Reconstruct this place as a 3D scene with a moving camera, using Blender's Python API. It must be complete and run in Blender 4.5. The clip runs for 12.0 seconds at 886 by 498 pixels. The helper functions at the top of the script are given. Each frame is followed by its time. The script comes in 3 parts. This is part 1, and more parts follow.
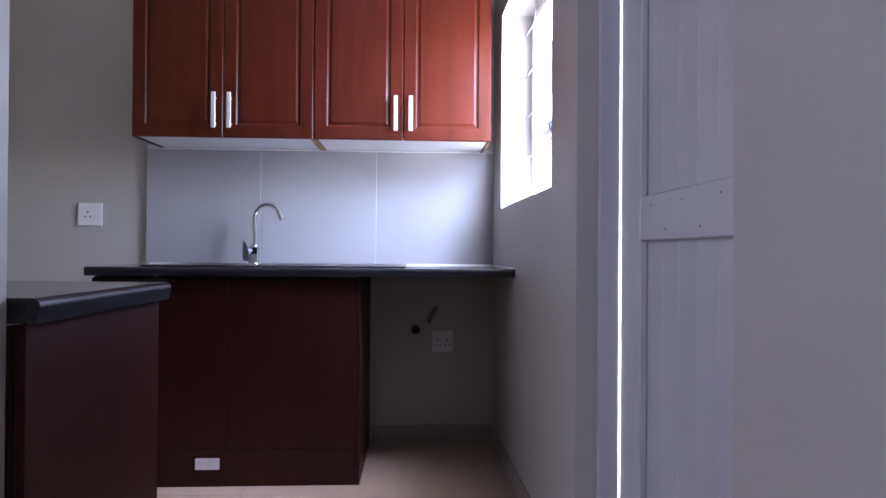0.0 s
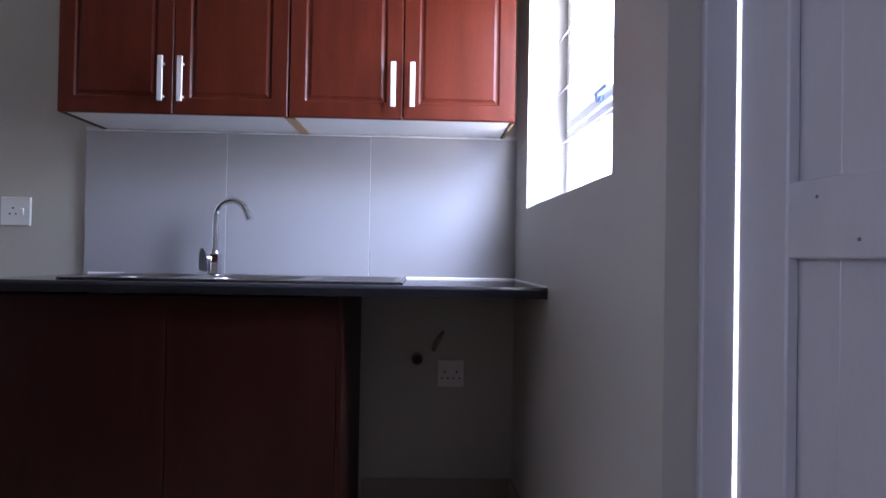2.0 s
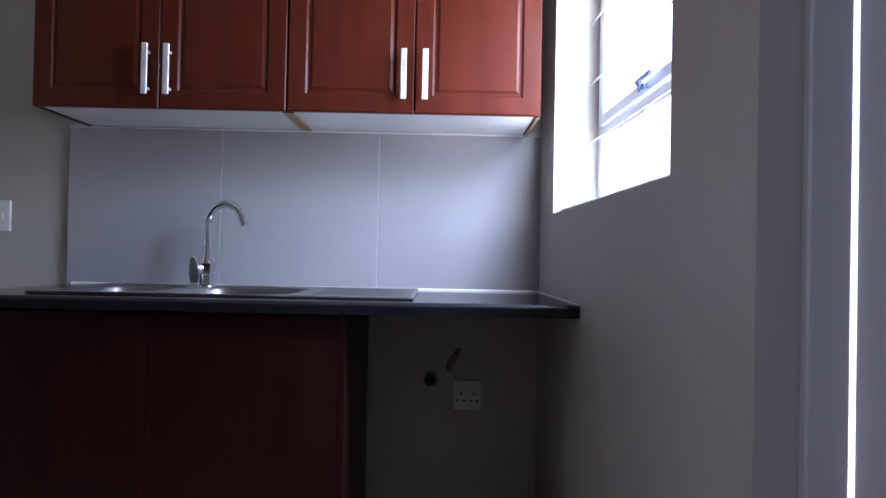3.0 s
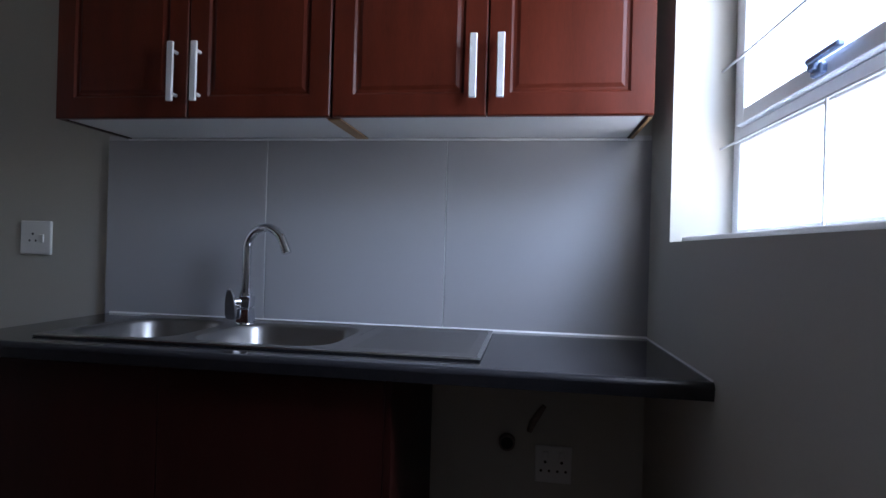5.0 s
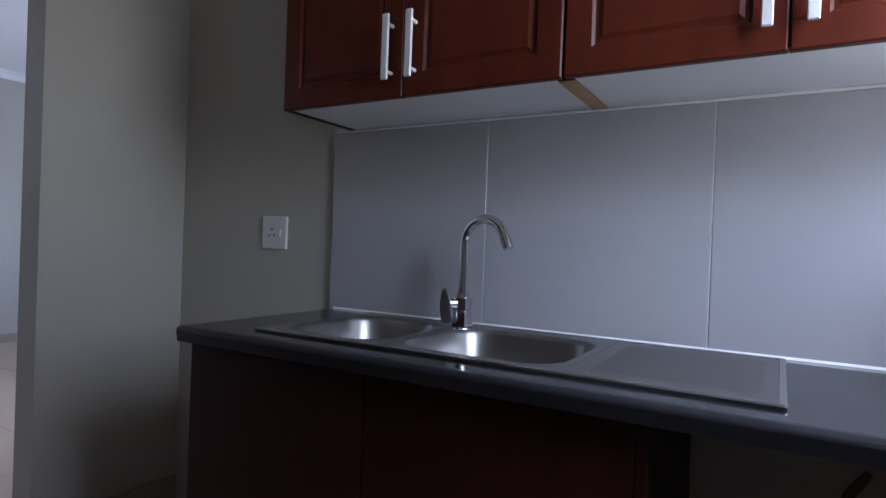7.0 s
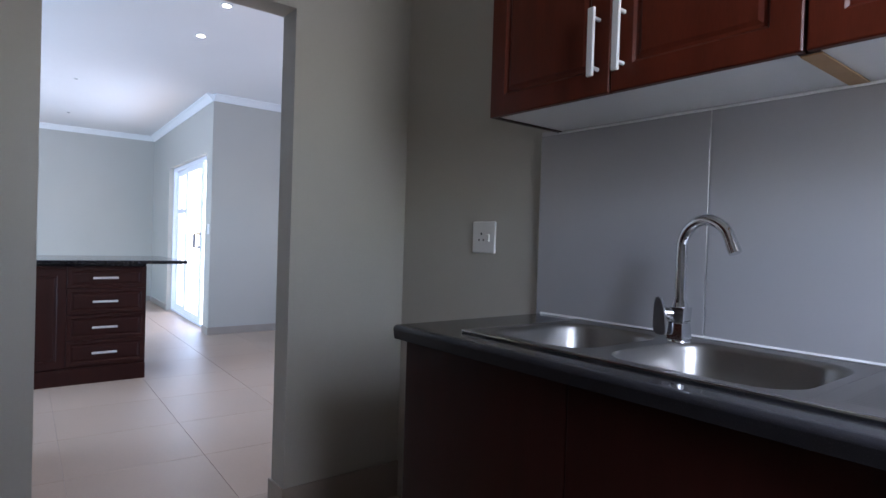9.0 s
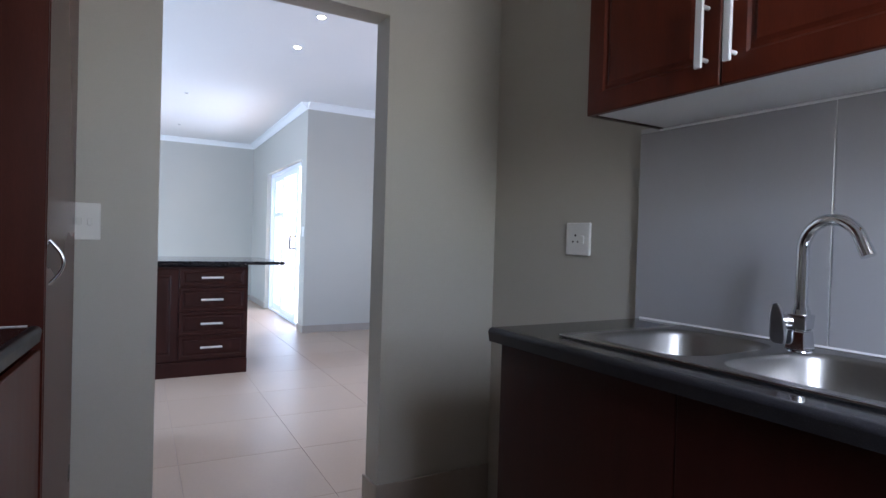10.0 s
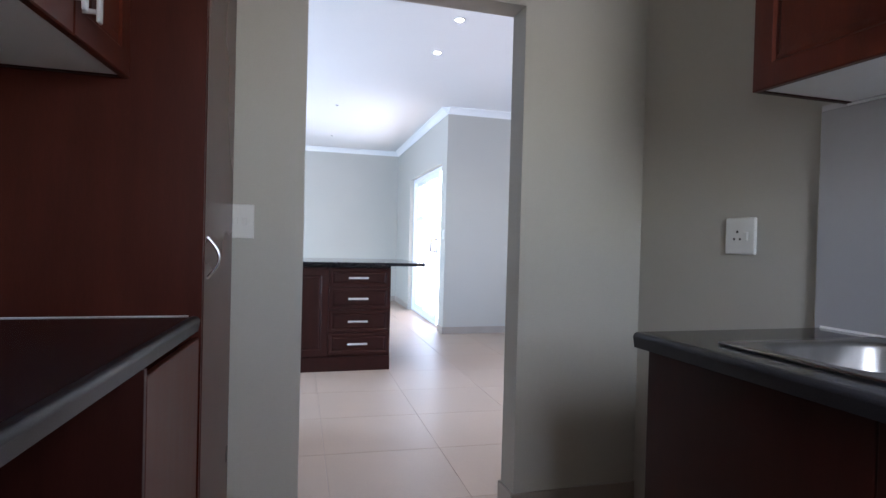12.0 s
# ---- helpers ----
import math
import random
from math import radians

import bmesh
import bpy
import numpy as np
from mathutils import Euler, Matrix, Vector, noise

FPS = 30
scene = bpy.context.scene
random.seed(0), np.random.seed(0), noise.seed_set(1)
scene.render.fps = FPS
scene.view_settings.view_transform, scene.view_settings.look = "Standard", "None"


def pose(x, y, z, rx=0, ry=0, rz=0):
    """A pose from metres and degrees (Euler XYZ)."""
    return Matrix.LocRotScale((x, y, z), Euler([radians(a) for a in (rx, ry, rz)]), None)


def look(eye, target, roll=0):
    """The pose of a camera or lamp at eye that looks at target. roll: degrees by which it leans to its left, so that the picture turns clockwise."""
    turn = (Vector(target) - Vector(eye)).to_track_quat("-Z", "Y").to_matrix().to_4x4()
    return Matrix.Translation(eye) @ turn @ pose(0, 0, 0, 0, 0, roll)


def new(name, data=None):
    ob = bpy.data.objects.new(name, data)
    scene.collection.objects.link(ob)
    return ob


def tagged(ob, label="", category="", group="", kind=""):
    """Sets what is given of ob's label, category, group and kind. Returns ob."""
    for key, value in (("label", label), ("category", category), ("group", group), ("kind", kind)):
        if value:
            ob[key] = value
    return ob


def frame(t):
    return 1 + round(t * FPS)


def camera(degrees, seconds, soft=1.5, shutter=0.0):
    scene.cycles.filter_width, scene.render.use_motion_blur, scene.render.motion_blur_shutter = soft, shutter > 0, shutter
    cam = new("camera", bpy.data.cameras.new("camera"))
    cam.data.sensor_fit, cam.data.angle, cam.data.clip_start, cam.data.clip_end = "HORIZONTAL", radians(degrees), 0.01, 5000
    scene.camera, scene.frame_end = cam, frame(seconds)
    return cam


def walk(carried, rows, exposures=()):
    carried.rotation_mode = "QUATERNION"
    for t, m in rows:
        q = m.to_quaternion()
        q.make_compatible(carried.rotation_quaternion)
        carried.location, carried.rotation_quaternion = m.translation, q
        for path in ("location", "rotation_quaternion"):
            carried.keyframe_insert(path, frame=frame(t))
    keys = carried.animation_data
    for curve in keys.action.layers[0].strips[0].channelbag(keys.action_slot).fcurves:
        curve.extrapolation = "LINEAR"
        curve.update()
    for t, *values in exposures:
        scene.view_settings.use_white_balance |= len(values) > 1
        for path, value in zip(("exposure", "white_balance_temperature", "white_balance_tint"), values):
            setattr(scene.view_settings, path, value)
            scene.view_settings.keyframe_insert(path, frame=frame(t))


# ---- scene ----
cam = camera(74.9, 12.0)
PATH = [
    (0, (-0.156, -0.111, 0.968), (-0.06, 1.887, 0.979), 0.4),
    (0.5, (-0.163, 0.073, 0.989), (-0.073, 2.071, 1.0), 0.5),
    (1, (-0.151, 0.202, 0.994), (-0.068, 2.2, 1.005), 0.6),
    (1.5, (-0.137, 0.343, 0.993), (-0.05, 2.341, 1.007), 0.8),
    (2, (-0.124, 0.475, 0.995), (-0.064, 2.474, 1.018), 1.0),
    (2.5, (-0.124, 0.593, 1.004), (-0.097, 2.593, 1.025), 1.1),
    (4.5, (-0.122, 1.007, 1.136), (-0.256, 3.003, 1.151), 1.5),
    (5, (-0.099, 1.098, 1.142), (-0.395, 3.076, 1.144), 1.6),
    (5.5, (-0.125, 1.19, 1.134), (-0.597, 3.134, 1.134), 1.7),
    (6, (-0.172, 1.301, 1.13), (-0.809, 3.197, 1.127), 1.9),
    (6.5, (-0.201, 1.35, 1.123), (-1.005, 3.181, 1.118), 2.1),
    (7, (-0.214, 1.38, 1.121), (-1.224, 3.106, 1.108), 2.1),
    (9, (-0.213, 1.416, 1.125), (-1.775, 2.666, 1.098), 1.8),
    (9.5, (-0.229, 1.412, 1.125), (-1.88, 2.542, 1.096), 1.8),
    (10, (-0.238, 1.397, 1.125), (-1.963, 2.409, 1.095), 1.7),
    (10.5, (-0.253, 1.389, 1.123), (-2.04, 2.286, 1.093), 1.7),
    (11, (-0.272, 1.409, 1.121), (-2.11, 2.195, 1.091), 1.7),
    (11.5, (-0.288, 1.434, 1.109), (-2.169, 2.113, 1.079), 1.6),
    (12, (-0.298, 1.444, 1.105), (-2.215, 2.013, 1.076), 1.5),
]
EXPOSURES = [
    (0.0, 4.43, 5720, 31), (2.5, 3.94, 5700, 27), (4.5, 3.10, 5700, 20), (5.5, 2.66, 5700, 18), (6.5, 2.94, 5800, 22),
    (7.2, 3.14, 5880, 22), (8.8, 3.35, 6060, 20), (9.5, 3.50, 6120, 19), (12.0, 3.82, 6300, 19),
]
walk(cam, [(t, look(eye, target, roll)) for t, eye, target, roll in PATH], EXPOSURES)

# ---- world and light ----
world = bpy.data.worlds.new("world")
scene.world = world
world.use_nodes = True
wn = world.node_tree
sky = wn.nodes.new("ShaderNodeTexSky")
sky.sky_type, sky.sun_disc = "NISHITA", False
sky.sun_elevation, sky.sun_rotation = radians(50), radians(-30)
wn.nodes["Background"].inputs[1].default_value = 0.15
wn.links.new(sky.outputs[0], wn.nodes["Background"].inputs[0])

sun = new("sun", bpy.data.lights.new("sun", "SUN"))
sun.data.energy, sun.data.angle, sun.data.color = 1.8, radians(0.5), (1.0, 0.95, 0.88)
sun.matrix_world = look((0, 0, 0), (math.sin(radians(30)) * math.cos(radians(50)), -math.cos(radians(30)) * math.cos(radians(50)), -math.sin(radians(50))))


def area(name, eye, target, w, h, watts, colour, spread=180):
    lamp = new(name, bpy.data.lights.new(name, "AREA"))
    lamp.data.shape, lamp.data.size, lamp.data.size_y = "RECTANGLE", w, h
    lamp.data.energy, lamp.data.color = watts, colour
    lamp.data.spread = radians(spread)
    lamp.matrix_world = look(eye, target)
    return lamp


# sky light in the openings; the last three lamps are added fill
area("window_daylight", (0.535, 2.18, 1.66), (-0.60, 2.66, 1.30), 0.82, 0.84, 1.75, (0.96, 0.99, 0.90), 170)
area("window_sky", (1.05, 1.35, 2.55), (-0.30, 2.84, 1.15), 1.1, 1.0, 7.5, (0.60, 0.78, 1.0), 150)
area("window_sunlit_paving", (1.10, 1.50, 0.62), (-0.2, 2.87, 1.75), 1.1, 0.9, 4.2, (1.0, 0.94, 0.86), 140)
area("window_high_sky", (0.95, 2.05, 2.95), (-0.25, 2.20, 0.30), 1.2, 1.2, 8.0, (0.84, 0.91, 1.0), 120)
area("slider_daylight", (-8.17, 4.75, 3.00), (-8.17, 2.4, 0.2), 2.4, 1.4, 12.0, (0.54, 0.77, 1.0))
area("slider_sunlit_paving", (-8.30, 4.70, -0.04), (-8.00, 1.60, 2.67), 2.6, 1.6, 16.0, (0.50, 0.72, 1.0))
# added lamp at an unseen wall, to brighten the living room
area("living_fill", (-5.2, -2.42, 1.4), (-8.6, 2.4, 1.5), 2.4, 1.5, 30, (0.50, 0.73, 1.0))
# added lamp out of view, to lift the wall past the slider
area("wing_fill", (-3.6, 5.42, 1.4), (-6.2, 2.9, 1.1), 1.6, 1.3, 2.8, (0.56, 0.70, 1.0))
# added lamp behind the start, lighting the plank door; no window there
area("passage_fill", (-2.25, -1.00, 1.5), (0, 0.55, 1.2), 1.0, 1.0, 2.1, (0.80, 0.86, 1.0))

# ---- materials ----


def material(name, colour, rough=0.5, metal=0.0, scale=6.0, vary=0.08, fine=90.0, bump=0.05, depth=0.002, stretch=(1, 1, 1), spread=0.0, spec=0.5, spots=None):
    """Principled paint with broad and fine variation, fine relief, and an even spread from piece to piece."""
    m = bpy.data.materials.new(name)
    m.use_nodes = True
    nt = m.node_tree
    p = nt.nodes["Principled BSDF"]
    p.inputs["Metallic"].default_value = metal
    p.inputs["Specular IOR Level"].default_value = spec
    co = nt.nodes.new("ShaderNodeTexCoord")
    mp = nt.nodes.new("ShaderNodeMapping")
    mp.inputs["Scale"].default_value = stretch
    nt.links.new(co.outputs["Object"], mp.inputs[0])
    big, small = nt.nodes.new("ShaderNodeTexNoise"), nt.nodes.new("ShaderNodeTexNoise")
    big.inputs["Scale"].default_value, big.inputs["Detail"].default_value = scale, 4
    small.inputs["Scale"].default_value, small.inputs["Detail"].default_value = fine, 3
    for n in (big, small):
        nt.links.new(mp.outputs[0], n.inputs["Vector"])
    mix = nt.nodes.new("ShaderNodeMath")
    mix.operation = "MULTIPLY_ADD"
    nt.links.new(small.outputs[0], mix.inputs[0])
    mix.inputs[1].default_value = 0.5
    nt.links.new(big.outputs[0], mix.inputs[2])
    ramp = nt.nodes.new("ShaderNodeValToRGB")
    ramp.color_ramp.elements[0].position, ramp.color_ramp.elements[1].position = 0.45, 1.05
    ramp.color_ramp.elements[0].color = (*[c * (1 - vary) for c in colour], 1)
    ramp.color_ramp.elements[1].color = (*[min(1, c * (1 + vary)) for c in colour], 1)
    nt.links.new(mix.outputs[0], ramp.inputs[0])
    out = ramp.outputs[0]
    if spots:
        cell = nt.nodes.new("ShaderNodeTexVoronoi")
        cell.inputs["Scale"].default_value = spots[0]
        nt.links.new(mp.outputs[0], cell.inputs["Vector"])
        near = nt.nodes.new("ShaderNodeMath")
        near.operation, near.inputs[1].default_value = "LESS_THAN", spots[1]
        nt.links.new(cell.outputs["Distance"], near.inputs[0])
        mx = nt.nodes.new("ShaderNodeMix")
        mx.data_type = "RGBA"
        nt.links.new(near.outputs[0], mx.inputs["Factor"])
        nt.links.new(out, mx.inputs["A"])
        mx.inputs["B"].default_value = (*spots[2], 1)
        out = mx.outputs["Result"]
    if spread:
        info = nt.nodes.new("ShaderNodeObjectInfo")
        ma = nt.nodes.new("ShaderNodeMapRange")
        ma.inputs["To Min"].default_value, ma.inputs["To Max"].default_value = 1 - spread, 1 + spread
        nt.links.new(info.outputs["Random"], ma.inputs["Value"])
        hs = nt.nodes.new("ShaderNodeHueSaturation")
        nt.links.new(ma.outputs[0], hs.inputs["Value"])
        nt.links.new(out, hs.inputs["Color"])
        out = hs.outputs[0]
    nt.links.new(out, p.inputs["Base Color"])
    rr = nt.nodes.new("ShaderNodeMapRange")
    rr.inputs["To Min"].default_value, rr.inputs["To Max"].default_value = rough * 0.85, min(1, rough * 1.15)
    nt.links.new(big.outputs[0], rr.inputs["Value"])
    nt.links.new(rr.outputs[0], p.inputs["Roughness"])
    if bump:
        b = nt.nodes.new("ShaderNodeBump")
        b.inputs["Strength"].default_value, b.inputs["Distance"].default_value = bump, depth
        nt.links.new(mix.outputs[0], b.inputs["Height"])
        nt.links.new(b.outputs[0], p.inputs["Normal"])
    return m


def glowing(name, colour, strength):
    m = bpy.data.materials.new(name)
    m.use_nodes = True
    p = m.node_tree.nodes["Principled BSDF"]
    p.inputs["Emission Color"].default_value = (*colour, 1)
    p.inputs["Emission Strength"].default_value = strength
    return m


def clear_glass():
    m = bpy.data.materials.new("clear_glass")
    m.use_nodes = True
    nt = m.node_tree
    nt.nodes.remove(nt.nodes["Principled BSDF"])
    tr, gl, mx = (nt.nodes.new("ShaderNode" + k) for k in ("BsdfTransparent", "BsdfGlossy", "MixShader"))
    gl.inputs["Roughness"].default_value = 0.02
    mx.inputs[0].default_value = 0.05
    nt.links.new(tr.outputs[0], mx.inputs[1])
    nt.links.new(gl.outputs[0], mx.inputs[2])
    nt.links.new(mx.outputs[0], nt.nodes["Material Output"].inputs[0])
    return m


WALL = material("greige_wall_paint", (0.430, 0.413, 0.365), 0.55, scale=1.6, vary=0.03, fine=160, bump=0.12, depth=0.001)
CEIL = material("white_ceiling_paint", (0.80, 0.80, 0.79), 0.8, scale=1.2, vary=0.02, fine=140, bump=0.08, depth=0.001)
SKIRT = material("skirting_tile", (0.31, 0.265, 0.225), 0.35, scale=5, vary=0.06, fine=120)
GROUT = material("cement_grout", (0.46, 0.39, 0.33), 0.9, scale=20, vary=0.15, fine=200, bump=0.2)
FLOOR = material("cream_porcelain", (0.42, 0.318, 0.240), 0.42, scale=3, vary=0.05, fine=70, bump=0.03, spread=0.03)
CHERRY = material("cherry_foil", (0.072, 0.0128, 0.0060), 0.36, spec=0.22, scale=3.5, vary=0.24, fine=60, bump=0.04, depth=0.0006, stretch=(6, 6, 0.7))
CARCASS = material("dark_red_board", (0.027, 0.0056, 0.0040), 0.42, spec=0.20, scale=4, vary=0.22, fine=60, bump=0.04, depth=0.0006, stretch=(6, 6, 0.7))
SIDE = material("dark_cherry_side_board", (0.052, 0.0092, 0.0050), 0.40, spec=0.20, scale=4, vary=0.2, fine=60, bump=0.03, depth=0.0006, stretch=(6, 6, 0.7))
GLOSSY = material("glossy_cherry_foil", (0.056, 0.0115, 0.0066), 0.28, spec=0.42, scale=1.2, vary=0.10, fine=14, bump=0.0)
MELAMINE = material("white_melamine", (0.78, 0.80, 0.80), 0.45, scale=4, vary=0.02, fine=90, bump=0.02)
TAPE = material("brown_tape", (0.42, 0.26, 0.13), 0.5, scale=20, vary=0.15, fine=90)
STONE = material("black_granite_laminate", (0.012, 0.012, 0.015), 0.09, scale=40, vary=0.3, fine=400, bump=0.006, depth=0.0003, spots=(300, 0.20, (0.032, 0.032, 0.036)))
EDGE = material("black_laminate_edge", (0.017, 0.017, 0.021), 0.34, spec=0.28, scale=40, vary=0.2, fine=400, bump=0.01, depth=0.0003, spots=(300, 0.22, (0.034, 0.034, 0.038)))
SPLASH = material("grey_wall_tile", (0.332, 0.325, 0.336), 0.20, scale=1.5, vary=0.006, fine=200, bump=0.0, depth=0.001, spread=0.015)
SEALANT = material("white_sealant", (0.75, 0.75, 0.75), 0.4, scale=30, vary=0.06, fine=200, bump=0.1)
JOINT = material("pale_tile_joint", (0.52, 0.52, 0.53), 0.7, scale=30, vary=0.1, fine=200, bump=0.1)
STEEL = material("brushed_stainless_steel", (0.30, 0.292, 0.284), 0.35, 1.0, scale=3, vary=0.06, fine=120, bump=0.03, depth=0.0004, stretch=(1, 12, 1))
POLISHED = material("polished_steel_rim", (0.55, 0.545, 0.54), 0.20, 1.0, scale=8, vary=0.04, fine=120, bump=0.01)
CHROME = material("chrome", (0.72, 0.73, 0.76), 0.10, 1.0, scale=10, vary=0.02, fine=100, bump=0.0)
# darker than CHROME: the dim room mirrored in the lever is in its colour
SATIN = material("darkened_chrome", (0.30, 0.30, 0.32), 0.34, 1.0, scale=10, vary=0.05, fine=100, bump=0.01)
BAR = material("satin_aluminium", (0.62, 0.62, 0.62), 0.46, 0.25, scale=8, vary=0.03, fine=160, bump=0.02)
PLASTIC = material("white_plastic", (0.68, 0.68, 0.66), 0.35, scale=10, vary=0.02, fine=150, bump=0.02)
DARK = material("black_void", (0.012, 0.012, 0.012), 0.7, scale=20, vary=0.2)
DOORPAINT = material("white_gloss_paint", (0.50, 0.50, 0.52), 0.42, scale=3, vary=0.04, fine=50, bump=0.08, depth=0.001, stretch=(3, 3, 0.5))
ALU = material("white_powder_coat", (0.86, 0.88, 0.92), 0.35, scale=8, vary=0.03, fine=120, bump=0.02)
BURGLAR = material("white_painted_bar", (0.55, 0.56, 0.58), 0.4, scale=10, vary=0.06, fine=120)
BLUE = material("blue_grey_catch", (0.16, 0.22, 0.36), 0.4, scale=10, vary=0.08, fine=90)
PAPER = material("paper_label", (0.72, 0.70, 0.72), 0.6, scale=25, vary=0.08, fine=90)
STAIN = material("grey_plaster_patch", (0.18, 0.14, 0.125), 0.9, scale=30, vary=0.25, fine=120)
PAVING = material("concrete_paving", (0.42, 0.41, 0.39), 0.85, scale=2, vary=0.15, fine=40, bump=0.2)
RENDER_WALL = material("pale_plaster_render", (0.72, 0.70, 0.66), 0.85, scale=2, vary=0.08, fine=60, bump=0.2)
GLASS = clear_glass()
LAMP = glowing("lamp_glow", (1.0, 0.90, 0.74), 7)

# ---- mesh helpers ----


def box(bm, x0, x1, y0, y1, z0, z1, bevel=0.0, segments=1):
    r = bmesh.ops.create_cube(bm, size=1)
    bmesh.ops.transform(bm, matrix=Matrix.Translation(((x0 + x1) / 2, (y0 + y1) / 2, (z0 + z1) / 2)) @ Matrix.Diagonal((x1 - x0, y1 - y0, z1 - z0, 1)), verts=r["verts"])
    if bevel:
        edges = list({e for v in r["verts"] for e in v.link_edges})
        bmesh.ops.bevel(bm, geom=edges, offset=bevel, segments=segments, profile=0.5, affect="EDGES")
    return bm


def boxes(*dims, bevel=0.0, segments=1):
    bm = bmesh.new()
    for d in dims:
        box(bm, *d, bevel=bevel, segments=segments)
    return bm


def tube(bm, pts, radius, n=14, caps=True):
    """A round tube along a line of points; radius may be one number or one a point."""
    pts = [Vector(p) for p in pts]
    radii = radius if isinstance(radius, (list, tuple)) else [radius] * len(pts)
    side = None
    rings = []
    for i, p in enumerate(pts):
        d = (pts[min(i + 1, len(pts) - 1)] - pts[max(i - 1, 0)]).normalized()
        if side is None:
            side = d.orthogonal().normalized()
        side = (side - d * side.dot(d)).normalized()
        up = d.cross(side)
        rings.append([bm.verts.new(p + (side * math.cos(a) + up * math.sin(a)) * radii[i]) for a in (2 * math.pi * k / n for k in range(n))])
    for a, b in zip(rings, rings[1:]):
        for k in range(n):
            f = bm.faces.new((a[k], a[(k + 1) % n], b[(k + 1) % n], b[k]))
            f.smooth = True
    if caps:
        for cap in (bm.faces.new(list(reversed(rings[0]))), bm.faces.new(rings[-1])):
            for e in cap.edges:
                e.smooth = False
    return bm


def prism(bm, outline, axis, a, b):
    """Sweeps an outline of two coordinates along axis ('x' or 'y') from a to b."""
    def at(u, v, s):
        return (s, u, v) if axis == "x" else (u, s, v)
    one = [bm.verts.new(at(u, v, a)) for u, v in outline]
    two = [bm.verts.new(at(u, v, b)) for u, v in outline]
    n = len(outline)
    for k in range(n):
        bm.faces.new((one[k], one[(k + 1) % n], two[(k + 1) % n], two[k]))
    bm.faces.new(list(reversed(one)))
    bm.faces.new(two)
    bmesh.ops.recalc_face_normals(bm, faces=bm.faces)
    return bm


def mesh_of(name, bm, mat):
    me = bpy.data.meshes.new(name)
    bm.to_mesh(me)
    bm.free()
    me.materials.append(mat)
    return me


def part(name, bm, mat, parent, label=""):
    ob = new(name, mesh_of(name, bm, mat))
    ob.parent = parent
    return tagged(ob, label)


def thing(name, at, label, category, group="", kind=""):
    ob = new(name)
    ob.location = at
    ob.empty_display_size = 0.1
    return tagged(ob, label, category, group, kind)


def setting(name, bm, mat, label, category):
    return tagged(new(name, mesh_of(name, bm, mat)), label, category, "", "structure")


# ---- plan ----
XE, XW, XW2 = 0.262, -2.304, -2.424      # kitchen east wall, west partition
YN, YS, YS2 = 2.846, 0.72, 0.60          # tile face of the north wall, south partition
HT = 2.67
YB = 2.868                               # wall beside the sink wall
OP0, OP1, OPZ = 1.547, 2.341, 1.992      # opening in the west partition
WY0, WY1, WZ0, WZ1 = 1.712, 2.628, 1.177, 2.10   # kitchen window
DY0, DY1, DZ = 0.600, 1.445, 2.06         # outer door
STX = -0.722                             # end of the south partition
FX, FYN, STEPX = -10.55, 3.405, -6.83    # living room far wall, slider wall, step
EAST = Matrix.Translation((XE, 2.2, 0)) @ Matrix.Rotation(0.027, 4, "Z") @ Matrix.Translation((-0.287, -2.2, 0))


def east(ob):
    """The outer wall and all in it stand a little out of square with the sink wall."""
    ob.matrix_basis = EAST @ ob.matrix_basis
    return ob


def slant(bm):
    """The garden wall of the living room opens slightly outwards."""
    for v in bm.verts:
        v.co.y += 0.055 * (STEPX - v.co.x)
    return bm


# ---- structure ----
XI = 0.287
east(setting("wall_east", boxes((XI, 0.56, WY1, YN + 0.3, 0, HT), (XI, 0.56, WY0, WY1, 0, WZ0), (XI, 0.56, WY0, WY1, WZ1, HT), (XI, 0.56, DY1, WY0, 0, HT), (XI, 0.56, DY0, DY1, DZ, HT), (XI, 0.56, 0.49, DY0, 0, HT), (XI - 0.127, 0.56, -2.6, 0.49, 0, HT)), WALL, "greige painted plaster wall with a window and a door", "wall"))
setting("wall_north", boxes((-1.501, 0.40, YN + 0.008, YN + 0.2, 0, HT), (XW2, -1.501, YB, YN + 0.2, 0, HT)), WALL, "greige painted plaster wall behind the sink", "wall")
setting("wall_west", boxes((XW2, XW, OP1, YB, 0, HT), (XW2, XW, OP0, OP1, OPZ, HT), (XW2, XW, -2.5, OP0, 0, HT)), WALL, "greige painted partition with a plain door opening", "wall")
setting("wall_south", boxes((XW, STX, YS2, YS, 0, HT)), WALL, "greige painted partition stub behind the short counter", "wall")
setting("wall_passage", boxes((XW2, 0.56, -2.7, -2.5, 0, HT)), WALL, "greige painted wall closing the passage", "wall")
SLX0, SLX1, SLZ = -9.25, -7.09, 2.05
setting("wall_living_north", slant(prism(bmesh.new(), [(FX, 0), (SLX0, 0), (SLX0, SLZ), (SLX1, SLZ), (SLX1, 0), (STEPX, 0), (STEPX, HT), (FX, HT)], "y", FYN, FYN + 0.2)), WALL, "pale greige living room wall with a sliding door", "wall")
setting("wall_wing_west", boxes((STEPX - 0.19, STEPX, FYN + 0.2, 5.6, 0, HT)), WALL, "pale greige wall beyond the sliding door corner", "wall")
